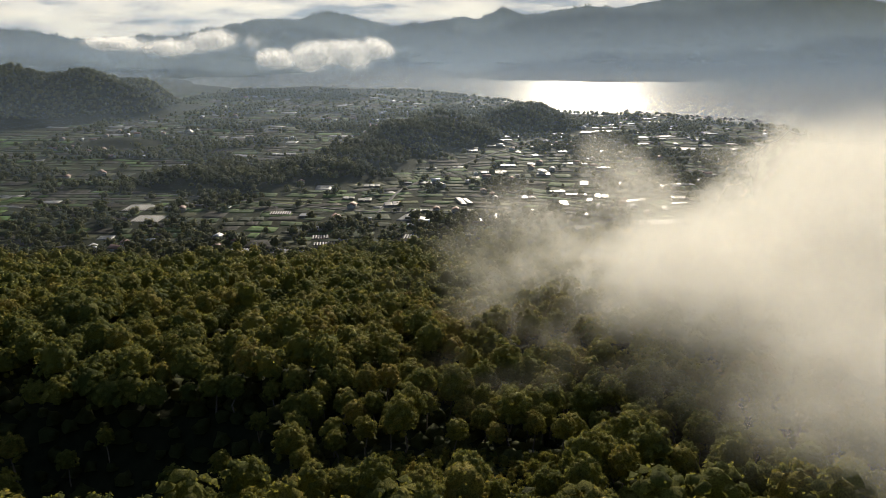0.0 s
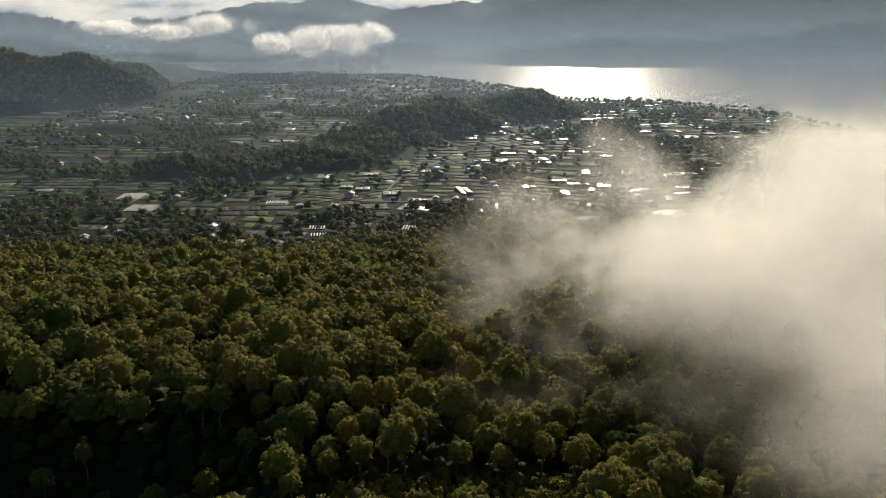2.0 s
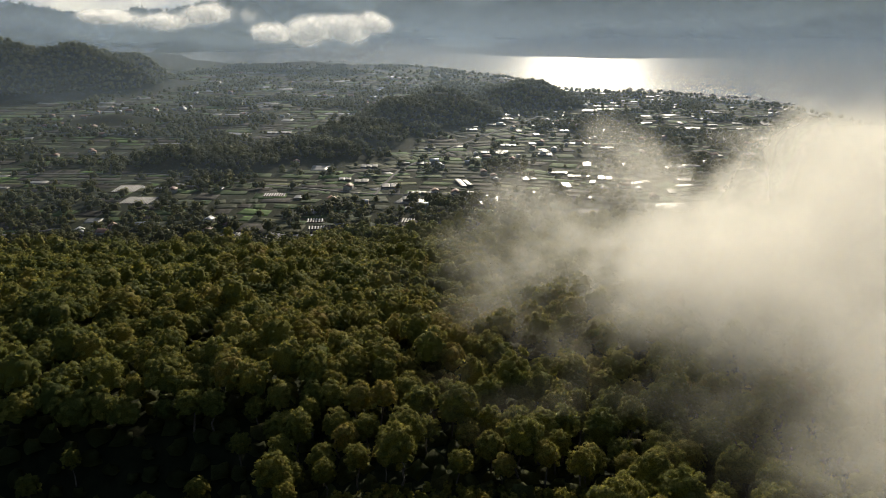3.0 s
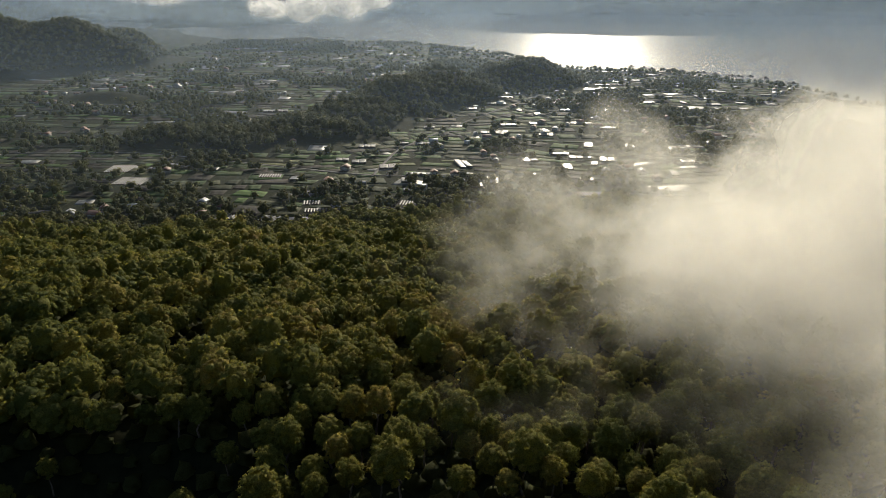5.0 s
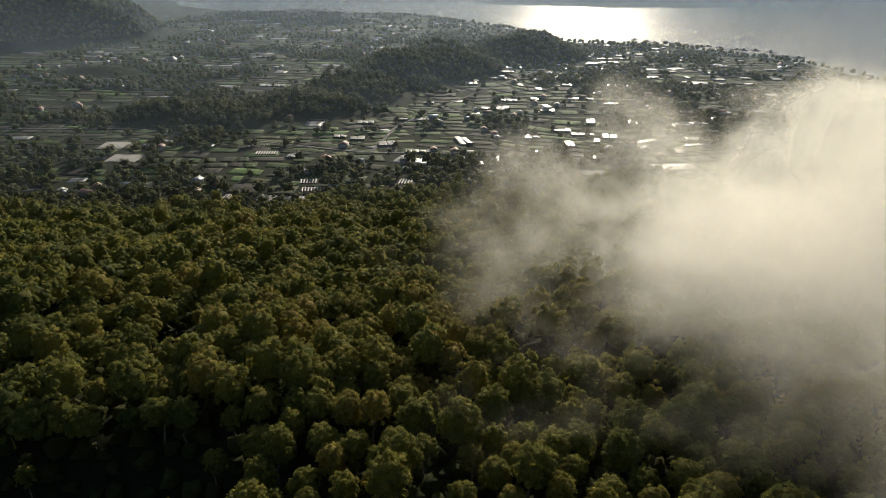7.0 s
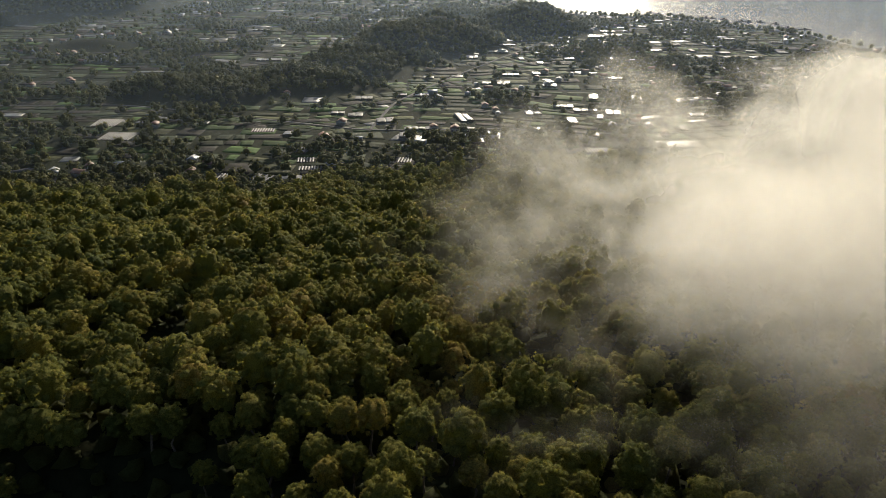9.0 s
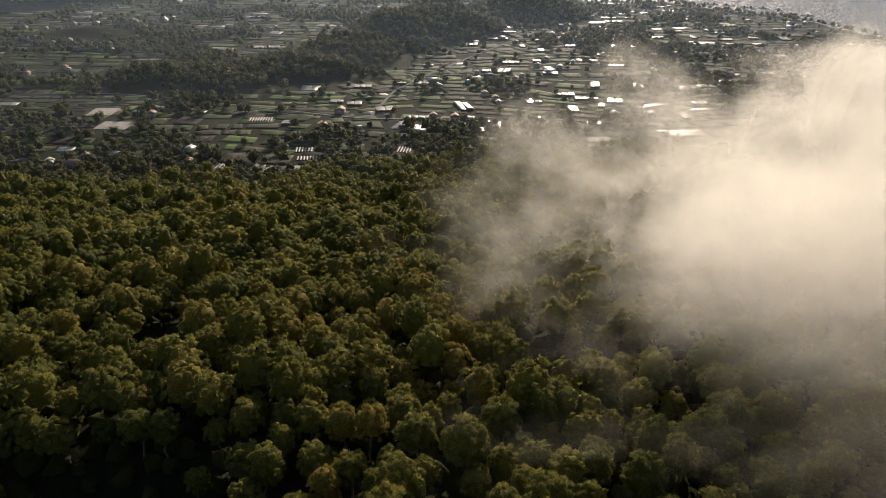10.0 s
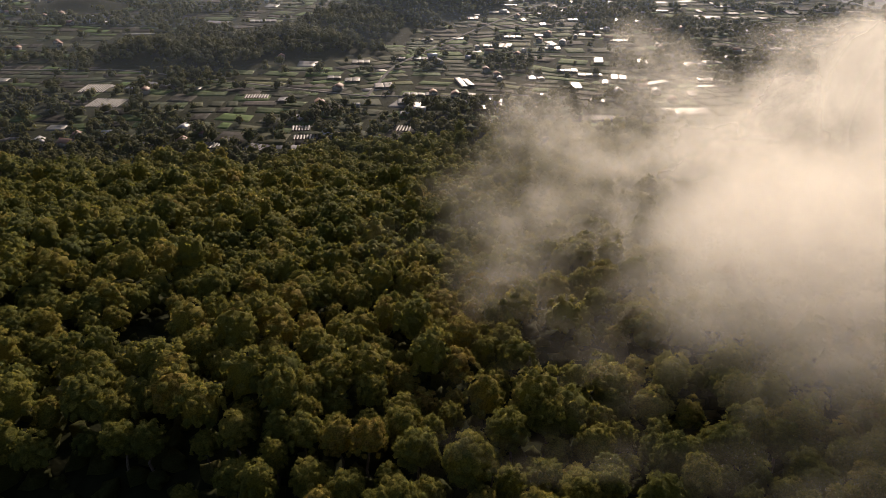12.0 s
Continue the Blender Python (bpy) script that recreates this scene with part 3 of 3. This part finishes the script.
def build_fields():
    r = np.random.default_rng(81)
    spots, y = [], 455.0
    while y < 1980:
        deep = r.uniform(8, 24) * (1 + y / 3000)
        x = -0.62 * y - 60
        while x < 0.62 * y + 60:
            wide = r.uniform(9, 34) * (1 + y / 3000)
            xc, yc = x + wide / 2, y + deep / 2
            bend = lambda u, v: 34 * float(lumps(u, v, 150, 82)) + 9 * float(lumps(u, v, 55, 84))  # noqa: E731
            a = math.atan((bend(xc + 8, yc) - bend(xc - 8, yc)) / 16) + r.normal(0, 0.09)
            xc, yc = xc + 22 * float(lumps(xc, yc, 170, 85)), yc + bend(xc, yc)
            ok = all(bool(inland(xc + i, yc + j, 22)) and float(mound(xc + i, yc + j)) < 2.5 and not bool(in_forest(np.array(xc + i), np.array(yc + j - 8)))
                     for i in (-wide / 2, 0, wide / 2) for j in (-deep / 2, deep / 2))
            if ok and r.random() < 0.93:
                spots.append((xc, yc, wide - r.uniform(0.8, 2.5), deep - r.uniform(0.8, 2.2), a, int(r.choice(5, p=(0.31, 0.14, 0.21, 0.28, 0.06)))))
            x += wide
        y += deep
    spots.sort(key=lambda p: p[1] + 0.2 * abs(p[0]))
    rest, tints = {}, {}
    for k, (x, y, w, d, a, kind) in enumerate(spots):
        v, f = plot_arrays(x, y, w, d, a, 0.14)
        if k < 290:
            ob = new(FIELD_NAMES[kind], mesh_of("plot", v, f, CROPS[kind], tint=np.full(len(v), r.uniform(0, 1))))
            ob.matrix_basis = pose(x, y, float(height(x, y)), 0, 0, math.degrees(a))
            tagged(ob, FIELD_LABELS[kind], "field", "fields of the plain")
        else:
            rest.setdefault(kind, []).append((placed(v, x, y, a), f))
            tints.setdefault(kind, []).append(np.full(len(v), r.uniform(0, 1)))
    for kind, pieces in rest.items():
        v, f = joined(pieces)
        tagged(new("far_" + FIELD_NAMES[kind] + "s", mesh_of("plots", v, f, CROPS[kind], tint=np.concatenate(tints[kind]))), "patchwork of distant small plots on the plain", "fields", kind="stuff")


def arch_arrays(w, d, tall, n=6):
    """A tunnel of plastic along y: an arched skin with thickness."""
    a = np.linspace(0, np.pi, n + 1)
    prof = np.stack([-np.cos(a) * w / 2, np.sin(a) * tall * 0.14 + tall * 0.8], -1)
    prof = np.concatenate([[(-w / 2, 0.0)], prof, [(w / 2, 0.0)]])
    ys = np.linspace(-d / 2, d / 2, 4)
    v = np.array([(x, y, z + 0.12 * math.sin(y * 0.9 + x)) for y in ys for x, z in prof])
    return v, grid_faces(len(prof), 4)


def greenhouse(x, y, w, d, turn, tall=1.7):
    """Rows of plastic tunnels side by side, with closed ends and a timber frame."""
    ob = tagged(new("greenhouse", None), "low plastic-covered greenhouse tunnels shining in the sun", "greenhouse", "greenhouses of the plain")
    w, d = w * 0.8, d * 0.62
    r = np.random.default_rng(int(abs(x * 13 + y * 7)))
    bays = max(1, int(round(w / 6.5)))
    bw = w / bays
    cover = mesh_of("cover", *arch_arrays(bw - 0.25, d, tall), PLASTIC, True)
    v, f = joined([box_arrays(-bw / 2 + 0.2, bw / 2 - 0.2, -0.08, 0.08, 0, tall * 0.8), box_arrays(-0.1, 0.1, -0.14, 0.14, 0, tall * 0.95)])
    end = mesh_of("end_wall", v, f, TIMBER)
    v, f = box_arrays(-0.07, 0.07, -d / 2 - 0.3, d / 2 + 0.3, tall * 0.6, tall * 0.68)
    beam = mesh_of("beam", v, f, TIMBER)
    for k in range(bays):
        at = -w / 2 + bw * (k + 0.5)
        skin = part("cover", cover, ob)
        skin.location, skin.rotation_euler = (at, 0, 0), (radians(r.normal(0, 2.5)), radians(r.normal(0, 3)), radians(r.normal(0, 1.5)))
        for e in (-d / 2, d / 2):
            part("end_wall", end, ob).location = (at, e, 0)
        part("beam", beam, ob, "grey timber beam").location = (at - bw / 2, 0, 0)
    ob.matrix_basis = pose(x, y, float(height(x, y)) + 0.3, 0, 0, turn)


def bed_plot(x, y, w, d, turn, pitch=2.2):
    """A plot of raised beds, each under its own strip of white plastic."""
    ob = tagged(new("bed_plot", None), "tilled plot of raised beds under white plastic strips", "field", "bed plots")
    v, f = plot_arrays(x, y, w, d, radians(turn), 0.35)
    part("soil", mesh_of("soil", v, f, CROPS[2], tint=np.full(len(v), 0.4)), ob, "brown tilled soil")
    a = np.linspace(0, np.pi, 5)
    ys = np.linspace(-d / 2 + 0.6, d / 2 - 0.6, 3)
    v = np.array([(-math.cos(t) * pitch * 0.33, q, 0.3 + 0.45 * math.sin(t)) for q in ys for t in a])
    strip = mesh_of("bed", v, grid_faces(5, 3), MULCH, True)
    for k in range(int(w / pitch)):
        part("bed", strip, ob).location = (-w / 2 + pitch * (k + 0.6), 0, 0)
    ob.matrix_basis = pose(x, y, float(height(x, y)), 0, 0, turn)


def house_model(w, d, tall, roof_mat, label):
    ob = tagged(new("house", None), label, "house", "houses of the plain")
    v, f = box_arrays(-w / 2, w / 2, -d / 2, d / 2, -0.5, tall)
    part("wall", mesh_of("wall", v, f, PLASTER), ob)
    o, rise = 0.6, w * 0.28
    v = np.array([(sx * (w / 2 + o) if not ridge else 0.0, sy * (d / 2 + o), (tall - 0.15 if not ridge else tall + rise) + lift)
                  for lift in (0, 0.18) for sy in (-1, 1) for sx, ridge in ((-1, False), (0, True), (1, False))])
    f = [(6, 7, 10, 9), (7, 8, 11, 10), (0, 3, 4, 1), (1, 4, 5, 2), (0, 1, 7, 6), (1, 2, 8, 7), (3, 9, 10, 4), (4, 10, 11, 5), (0, 6, 9, 3), (2, 5, 11, 8)]
    part("roof", mesh_of("roof", v, np.array(f), roof_mat), ob)
    v = np.array([(sx * w / 2, sy * (d / 2 - 0.02), tall) for sy in (-1, 1) for sx in (-1, 1)] + [(0, sy * (d / 2 - 0.02), tall + rise * 0.93) for sy in (-1, 1)])
    part("gable", mesh_of("gable", v, np.array([(0, 1, 4), (3, 2, 5)]), PLASTER), ob)
    for name, x0, x1, z0, z1 in (("door", -0.5, 0.5, 0, 2.0), ("window", -w * 0.38, -w * 0.2, 1, 2.1), ("window", w * 0.2, w * 0.38, 1, 2.1)):
        v, f = box_arrays(x0, x1, -d / 2 - 0.06, -d / 2 + 0.05, z0, z1)
        opening = part(name, mesh_of(name, v, f, TIMBER), ob)
        if name == "window":
            v, f = box_arrays(x0 + 0.1, x1 - 0.1, -d / 2 - 0.09, -d / 2 - 0.06, z0 + 0.1, z1 - 0.1)
            part("pane", mesh_of("pane", v, f, GLASS), opening, "dark window glass")
    return ob


def build_houses():
    r = np.random.default_rng(91)
    models = [house_model(5.5, 7.5, 2.8, TILE_ROOF, "small plastered house with a red-brown tiled roof"), house_model(6, 9, 3.0, TIN_ROOF, "plastered house with a grey tin roof"),
              house_model(4, 5, 2.5, TIN_ROOF, "field hut with a bright tin roof"), house_model(7, 9, 3.2, TILE_ROOF, "larger plastered house with a tiled roof")]
    spots = scatter(9000, -600, 620, 520, 1950, 13, 92, lambda x, y: (np.abs(x) < 0.64 * y) & inland(x, y, 14) & ~in_forest(x, y - 25) & (mound(x, y) < 2) & (lumps(x, y, 60, 93) + 0.5 * lumps(x, y, 20, 94) > 0.5))
    spots = spots[np.argsort(spots[:, 1])][::max(1, len(spots) // 170)]
    first = [(-166, 552), (-78, 552), (-65, 624), (-94, 628), (-86, 676)]
    for k, (x, y) in enumerate(first + [tuple(p) for p in spots]):
        m = pose(x, y, float(height(x, y)) + 0.1, 0, 0, r.uniform(-25, 25) + r.choice((0, 90, 180)))
        if k < len(models):
            models[k].matrix_basis = m
        else:
            copy_thing(models[int(r.integers(4))], m)


# x, y, width, depth, turn
GREENHOUSES_NEAR = [(22, 700, 15, 44, 12), (23, 657, 18, 16, -4), (34, 622, 22, 14, 14), (47, 636, 9, 24, -10), (-29, 640, 11, 26, 3), (-18, 660, 30, 10, 2), (-23, 606, 17, 12, 3),
                    (-94, 714, 15, 13, 4), (-77, 706, 17, 16, 5), (-48, 687, 20, 20, 8), (-106, 592, 11, 18, -12), (-76, 775, 22, 16, 4), (-126, 641, 9, 16, 0)]
GREENHOUSES_MID = [(69, 853, 20, 34, -12), (37, 1014, 31, 26, 0), (109, 1153, 32, 18, 0), (90, 1096, 40, 12, 0), (76, 1056, 40, 16, 0), (-13, 880, 16, 10, 0), (-38, 790, 12, 10, 3), (-18, 791, 18, 16, 0),
                   (82, 900, 26, 14, 0), (113, 910, 12, 20, 0), (54, 852, 20, 14, 0), (-216, 986, 40, 18, 6), (-283, 1245, 34, 14, 0)]
GREENHOUSES_EAST = [(120, 746, 24, 14, 0), (119, 690, 12, 22, 4), (157, 788, 12, 34, -8), (138, 730, 28, 12, 0), (163, 722, 18, 20, -10), (168, 1010, 16, 14, 0), (99, 575, 14, 12, 6), (82, 660, 12, 9, 0),
                    (188, 1184, 24, 16, 0), (244, 1212, 30, 22, 0), (245, 1440, 36, 20, 0), (313, 1440, 60, 16, 0), (374, 1397, 60, 14, 0), (324, 1203, 26, 16, 0), (337, 1133, 30, 12, 0), (394, 1282, 34, 14, 0)]
GREENHOUSES_FAR = [(399, 1121, 34, 18, 0), (388, 1065, 24, 16, 0), (376, 945, 36, 24, 0), (410, 975, 30, 16, 0), (249, 1003, 26, 12, 0), (240, 1203, 30, 16, 0), (188, 1150, 22, 14, 0), (200, 884, 28, 12, 0),
                   (285, 1330, 30, 14, 0), (345, 1320, 22, 16, 0), (440, 1190, 26, 12, 0), (470, 1090, 30, 14, 0), (300, 1080, 20, 14, 0), (215, 1300, 22, 18, 0), (270, 1260, 30, 10, 0)]

build_fields()
for row in GREENHOUSES_NEAR + GREENHOUSES_MID + GREENHOUSES_EAST + GREENHOUSES_FAR:
    greenhouse(*row)
# Extra tunnels strewn at random, added for more glints on the plain.
shed_rng = np.random.default_rng(97)
for x, y in scatter(3000, 40, 520, 640, 1420, 34, 96, lambda x, y: (mound(x, y) < 1.5) & inland(x, y, 30) & (np.abs(x) < 0.6 * y))[:60]:
    greenhouse(float(x), float(y), float(shed_rng.uniform(7, 22)), float(shed_rng.uniform(10, 22)), float(shed_rng.uniform(-14, 14)))
for row in BED_PLOTS:
    bed_plot(*row)
build_houses()


def lane(name, points, wide, label):
    """A narrow road laid on the ground along a bent line."""
    p = np.array(points, float)
    t = np.linspace(0, len(p) - 1, 10 * len(p))
    xy = np.stack([np.interp(t, np.arange(len(p)), p[:, k]) for k in (0, 1)], -1)
    for _ in range(6):
        xy[1:-1] = (xy[:-2] + 2 * xy[1:-1] + xy[2:]) / 4
    d = np.gradient(xy, axis=0)
    d /= np.linalg.norm(d, axis=1, keepdims=True)
    side = np.stack([-d[:, 1], d[:, 0]], -1) * wide / 2
    rows = np.stack([xy + side * k for k in (1.15, 1, -1, -1.15)], 1)
    z = height(rows[..., 0], rows[..., 1]) + np.array((-0.3, 0.3, 0.3, -0.3))
    me = mesh_of(name, np.concatenate([rows, z[..., None]], -1).reshape(-1, 3), grid_faces(4, len(xy)), ASPHALT)
    tagged(new(name, me), label, "road", kind="structure")


lane("road_1", [(-360, 505), (-318, 530), (-291, 545), (-268, 533), (-250, 505)], 5.5, "narrow grey lane bending round the foot of the wood")
lane("road_2", [(-420, 735), (-300, 742), (-180, 700), (-60, 655), (60, 665), (190, 640)], 3.0, "narrow grey lane between the fields")
lane("road_3", [(-60, 655), (-45, 760), (0, 860), (60, 980), (120, 1090), (190, 1230), (250, 1400)], 2.8, "narrow grey lane running towards the lake")
lane("road_4", [(-560, 1180), (-430, 1150), (-330, 1220), (-250, 1390), (-200, 1650), (-140, 1950)], 3.5, "narrow grey lane across the plain")


def fish_raft(x, y, w, d, turn):
    """A floating frame of dark beams on drums, with a small hut."""
    ob = tagged(new("fish_raft", None), "dark timber fish-farm raft floating near the shore", "raft", "rafts on the lake")
    beams = [box_arrays(-w / 2, w / 2, q - 0.4, q + 0.4, 0.25, 0.6) for q in np.linspace(-d / 2, d / 2, 4)]
    beams += [box_arrays(q - 0.4, q + 0.4, -d / 2, d / 2, 0.6, 0.9) for q in np.linspace(-w / 2, w / 2, 7)]
    part("deck", mesh_of("deck", *joined(beams), TIMBER), ob)
    part("float", mesh_of("float", *joined([box_arrays(q - 0.5, q + 0.5, -d / 2, d / 2, -0.3, 0.25) for q in np.linspace(-w / 2 + 1, w / 2 - 1, 4)]), TIMBER), ob)
    hut = part("hut", mesh_of("hut", *box_arrays(-2, 2, -1.6, 1.6, 0.9, 3.1), TIMBER), ob)
    part("hut_roof", mesh_of("hut_roof", *box_arrays(-2.4, 2.4, -2, 2, 3.1, 3.3), TIN_ROOF), hut, "grey tin roof")
    ob.matrix_basis = pose(x, y, 0, 0, 0, turn)


for k in range(13):
    fish_raft(395 + 17 * k + 4 * math.sin(k * 2.3), 1560 - 13.5 * k + 9 * math.cos(k * 1.7), 13, 8 + (k % 3) * 3, -30 + 9 * math.sin(k))
for x, y in ((600, 1345), (622, 1330), (-330, 2235), (-290, 2240), (-120, 2110), (20, 1995), (150, 1830)):
    fish_raft(x, y, 20, 9, -20)


# ------------------------------------------------------------------ vapour: haze, valley cloud, cloud bank
def sheet(name, xs, zs, y_of, thick_of, mat, fade_of, **tags):
    X, Z = np.meshgrid(xs, zs)
    Y = y_of(X, Z)
    me = mesh_of(name, np.stack([X, Y, Z], -1).reshape(-1, 3), grid_faces(len(xs), len(zs)), mat, True,
                 thick=thick_of(X, Y, Z).ravel(), fade=fade_of(X, Y, Z).ravel())
    return tagged(new(name, me), kind="stuff", **tags)


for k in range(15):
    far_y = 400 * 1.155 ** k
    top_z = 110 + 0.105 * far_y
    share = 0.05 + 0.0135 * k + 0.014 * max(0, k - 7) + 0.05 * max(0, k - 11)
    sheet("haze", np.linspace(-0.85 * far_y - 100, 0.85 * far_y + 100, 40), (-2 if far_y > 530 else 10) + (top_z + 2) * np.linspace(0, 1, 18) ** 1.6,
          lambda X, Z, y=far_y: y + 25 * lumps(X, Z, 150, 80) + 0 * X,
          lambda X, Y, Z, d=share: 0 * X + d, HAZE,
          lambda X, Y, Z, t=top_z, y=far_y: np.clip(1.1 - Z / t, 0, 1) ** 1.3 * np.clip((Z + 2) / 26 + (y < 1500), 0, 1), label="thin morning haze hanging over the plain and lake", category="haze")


def cloud(name, blobs, ys, xs, zs, mat, label, seed, wave=6.0, full_gap=18.0, loose=0.6, above=6.0):
    """A cloud as a stack of thin veils, each as dense as the gap to the next asks for; blobs: x, y, z, radii, weight."""
    top = new(name, None)
    tagged(top, label, "cloud", kind="stuff")
    gaps = np.gradient(np.asarray(ys, float))
    for k, y0 in enumerate(ys):
        X, Z = np.meshgrid(xs, zs)
        Y = y0 + wave * lumps(X, Z, 45, seed + k)
        d, inside = np.full(X.shape, -3.0), np.full(X.shape, -3.0)
        for bx, by, bz, rx, ry, rz, w in blobs:
            q = np.sqrt(((X - bx) / rx) ** 2 + ((Y - by) / ry) ** 2 + ((Z - bz) / rz) ** 2)
            d, inside = np.maximum(d, w * (1 - q)), np.maximum(inside, 1 - q)
        fade = (np.clip(inside * 4.5 + loose, 0, 1) * (1 - math.exp(-gaps[k] / full_gap * 0.6)) / (1 - math.exp(-0.6))).ravel()
        fade *= np.clip((Z - height(X, Y) - above) / 12, 0, 1).ravel()
        faces = grid_faces(len(xs), len(zs))
        faces = faces[(fade[faces] > 0).any(axis=1)]
        if not len(faces):
            continue
        kept, faces = np.unique(faces, return_inverse=True)
        v = np.stack([X, Y, Z], -1).reshape(-1, 3)[kept]
        me = mesh_of("veil", v, faces.reshape(-1, 4), mat, True, thick=d.ravel()[kept], fade=fade[kept])
        part("veil", me, top)
    return top


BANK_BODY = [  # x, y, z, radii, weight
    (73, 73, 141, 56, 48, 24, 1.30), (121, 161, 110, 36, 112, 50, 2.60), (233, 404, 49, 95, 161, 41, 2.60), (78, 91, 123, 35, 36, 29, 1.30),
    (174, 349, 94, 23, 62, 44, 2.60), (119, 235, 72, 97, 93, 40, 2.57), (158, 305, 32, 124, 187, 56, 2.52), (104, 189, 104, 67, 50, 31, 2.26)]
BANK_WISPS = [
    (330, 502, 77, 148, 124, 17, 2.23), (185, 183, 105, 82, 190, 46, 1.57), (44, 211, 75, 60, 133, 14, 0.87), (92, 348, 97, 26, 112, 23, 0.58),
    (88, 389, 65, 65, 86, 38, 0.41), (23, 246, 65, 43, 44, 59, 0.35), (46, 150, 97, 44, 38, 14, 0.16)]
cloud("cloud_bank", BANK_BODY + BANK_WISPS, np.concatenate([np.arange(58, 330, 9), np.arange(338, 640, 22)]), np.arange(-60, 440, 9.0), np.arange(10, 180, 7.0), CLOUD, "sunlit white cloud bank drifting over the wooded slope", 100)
cloud("valley_cloud", [(-470, 2140, 84, 75, 90, 34, 1.3), (-370, 2140, 88, 85, 80, 46, 1.5), (-270, 2140, 96, 80, 80, 48, 1.5), (-190, 2140, 108, 55, 70, 38, 1.4), (-640, 2160, 132, 110, 80, 34, 1.3), (-780, 2160, 112, 110, 80, 30, 1.2), (-940, 2160, 124, 110, 80, 22, 1.1)],
      np.arange(2070, 2225, 22), np.arange(-1350, 10, 14.0), np.arange(0, 220, 9.0), PUFF, "white cottony cloud lying low over the lake", 140, 10, 22.0, 2.4, -10.0)


def build_backdrop():
    a = np.radians(np.linspace(-55, 55, 120))
    A, share = np.meshgrid(a, np.linspace(0, 1, 12))
    # Unseen ragged top, set so its shadow ends the far lake's glitter.
    Z = -20 + share * (850 + 45 * lumps(4780 * A, 0 * A, 260, 150) + 20 * lumps(4780 * A, 0 * A, 110, 151))
    me = mesh_of("backdrop", np.stack([4780 * np.sin(A), 4780 * np.cos(A), Z], -1).reshape(-1, 3), grid_faces(120, 12), FAR_SKY, True)
    tagged(new("backdrop", me), "pale cream sky sheet with grey cloud bands, its unseen top shading the far lake", "sky", kind="structure")


build_backdrop()
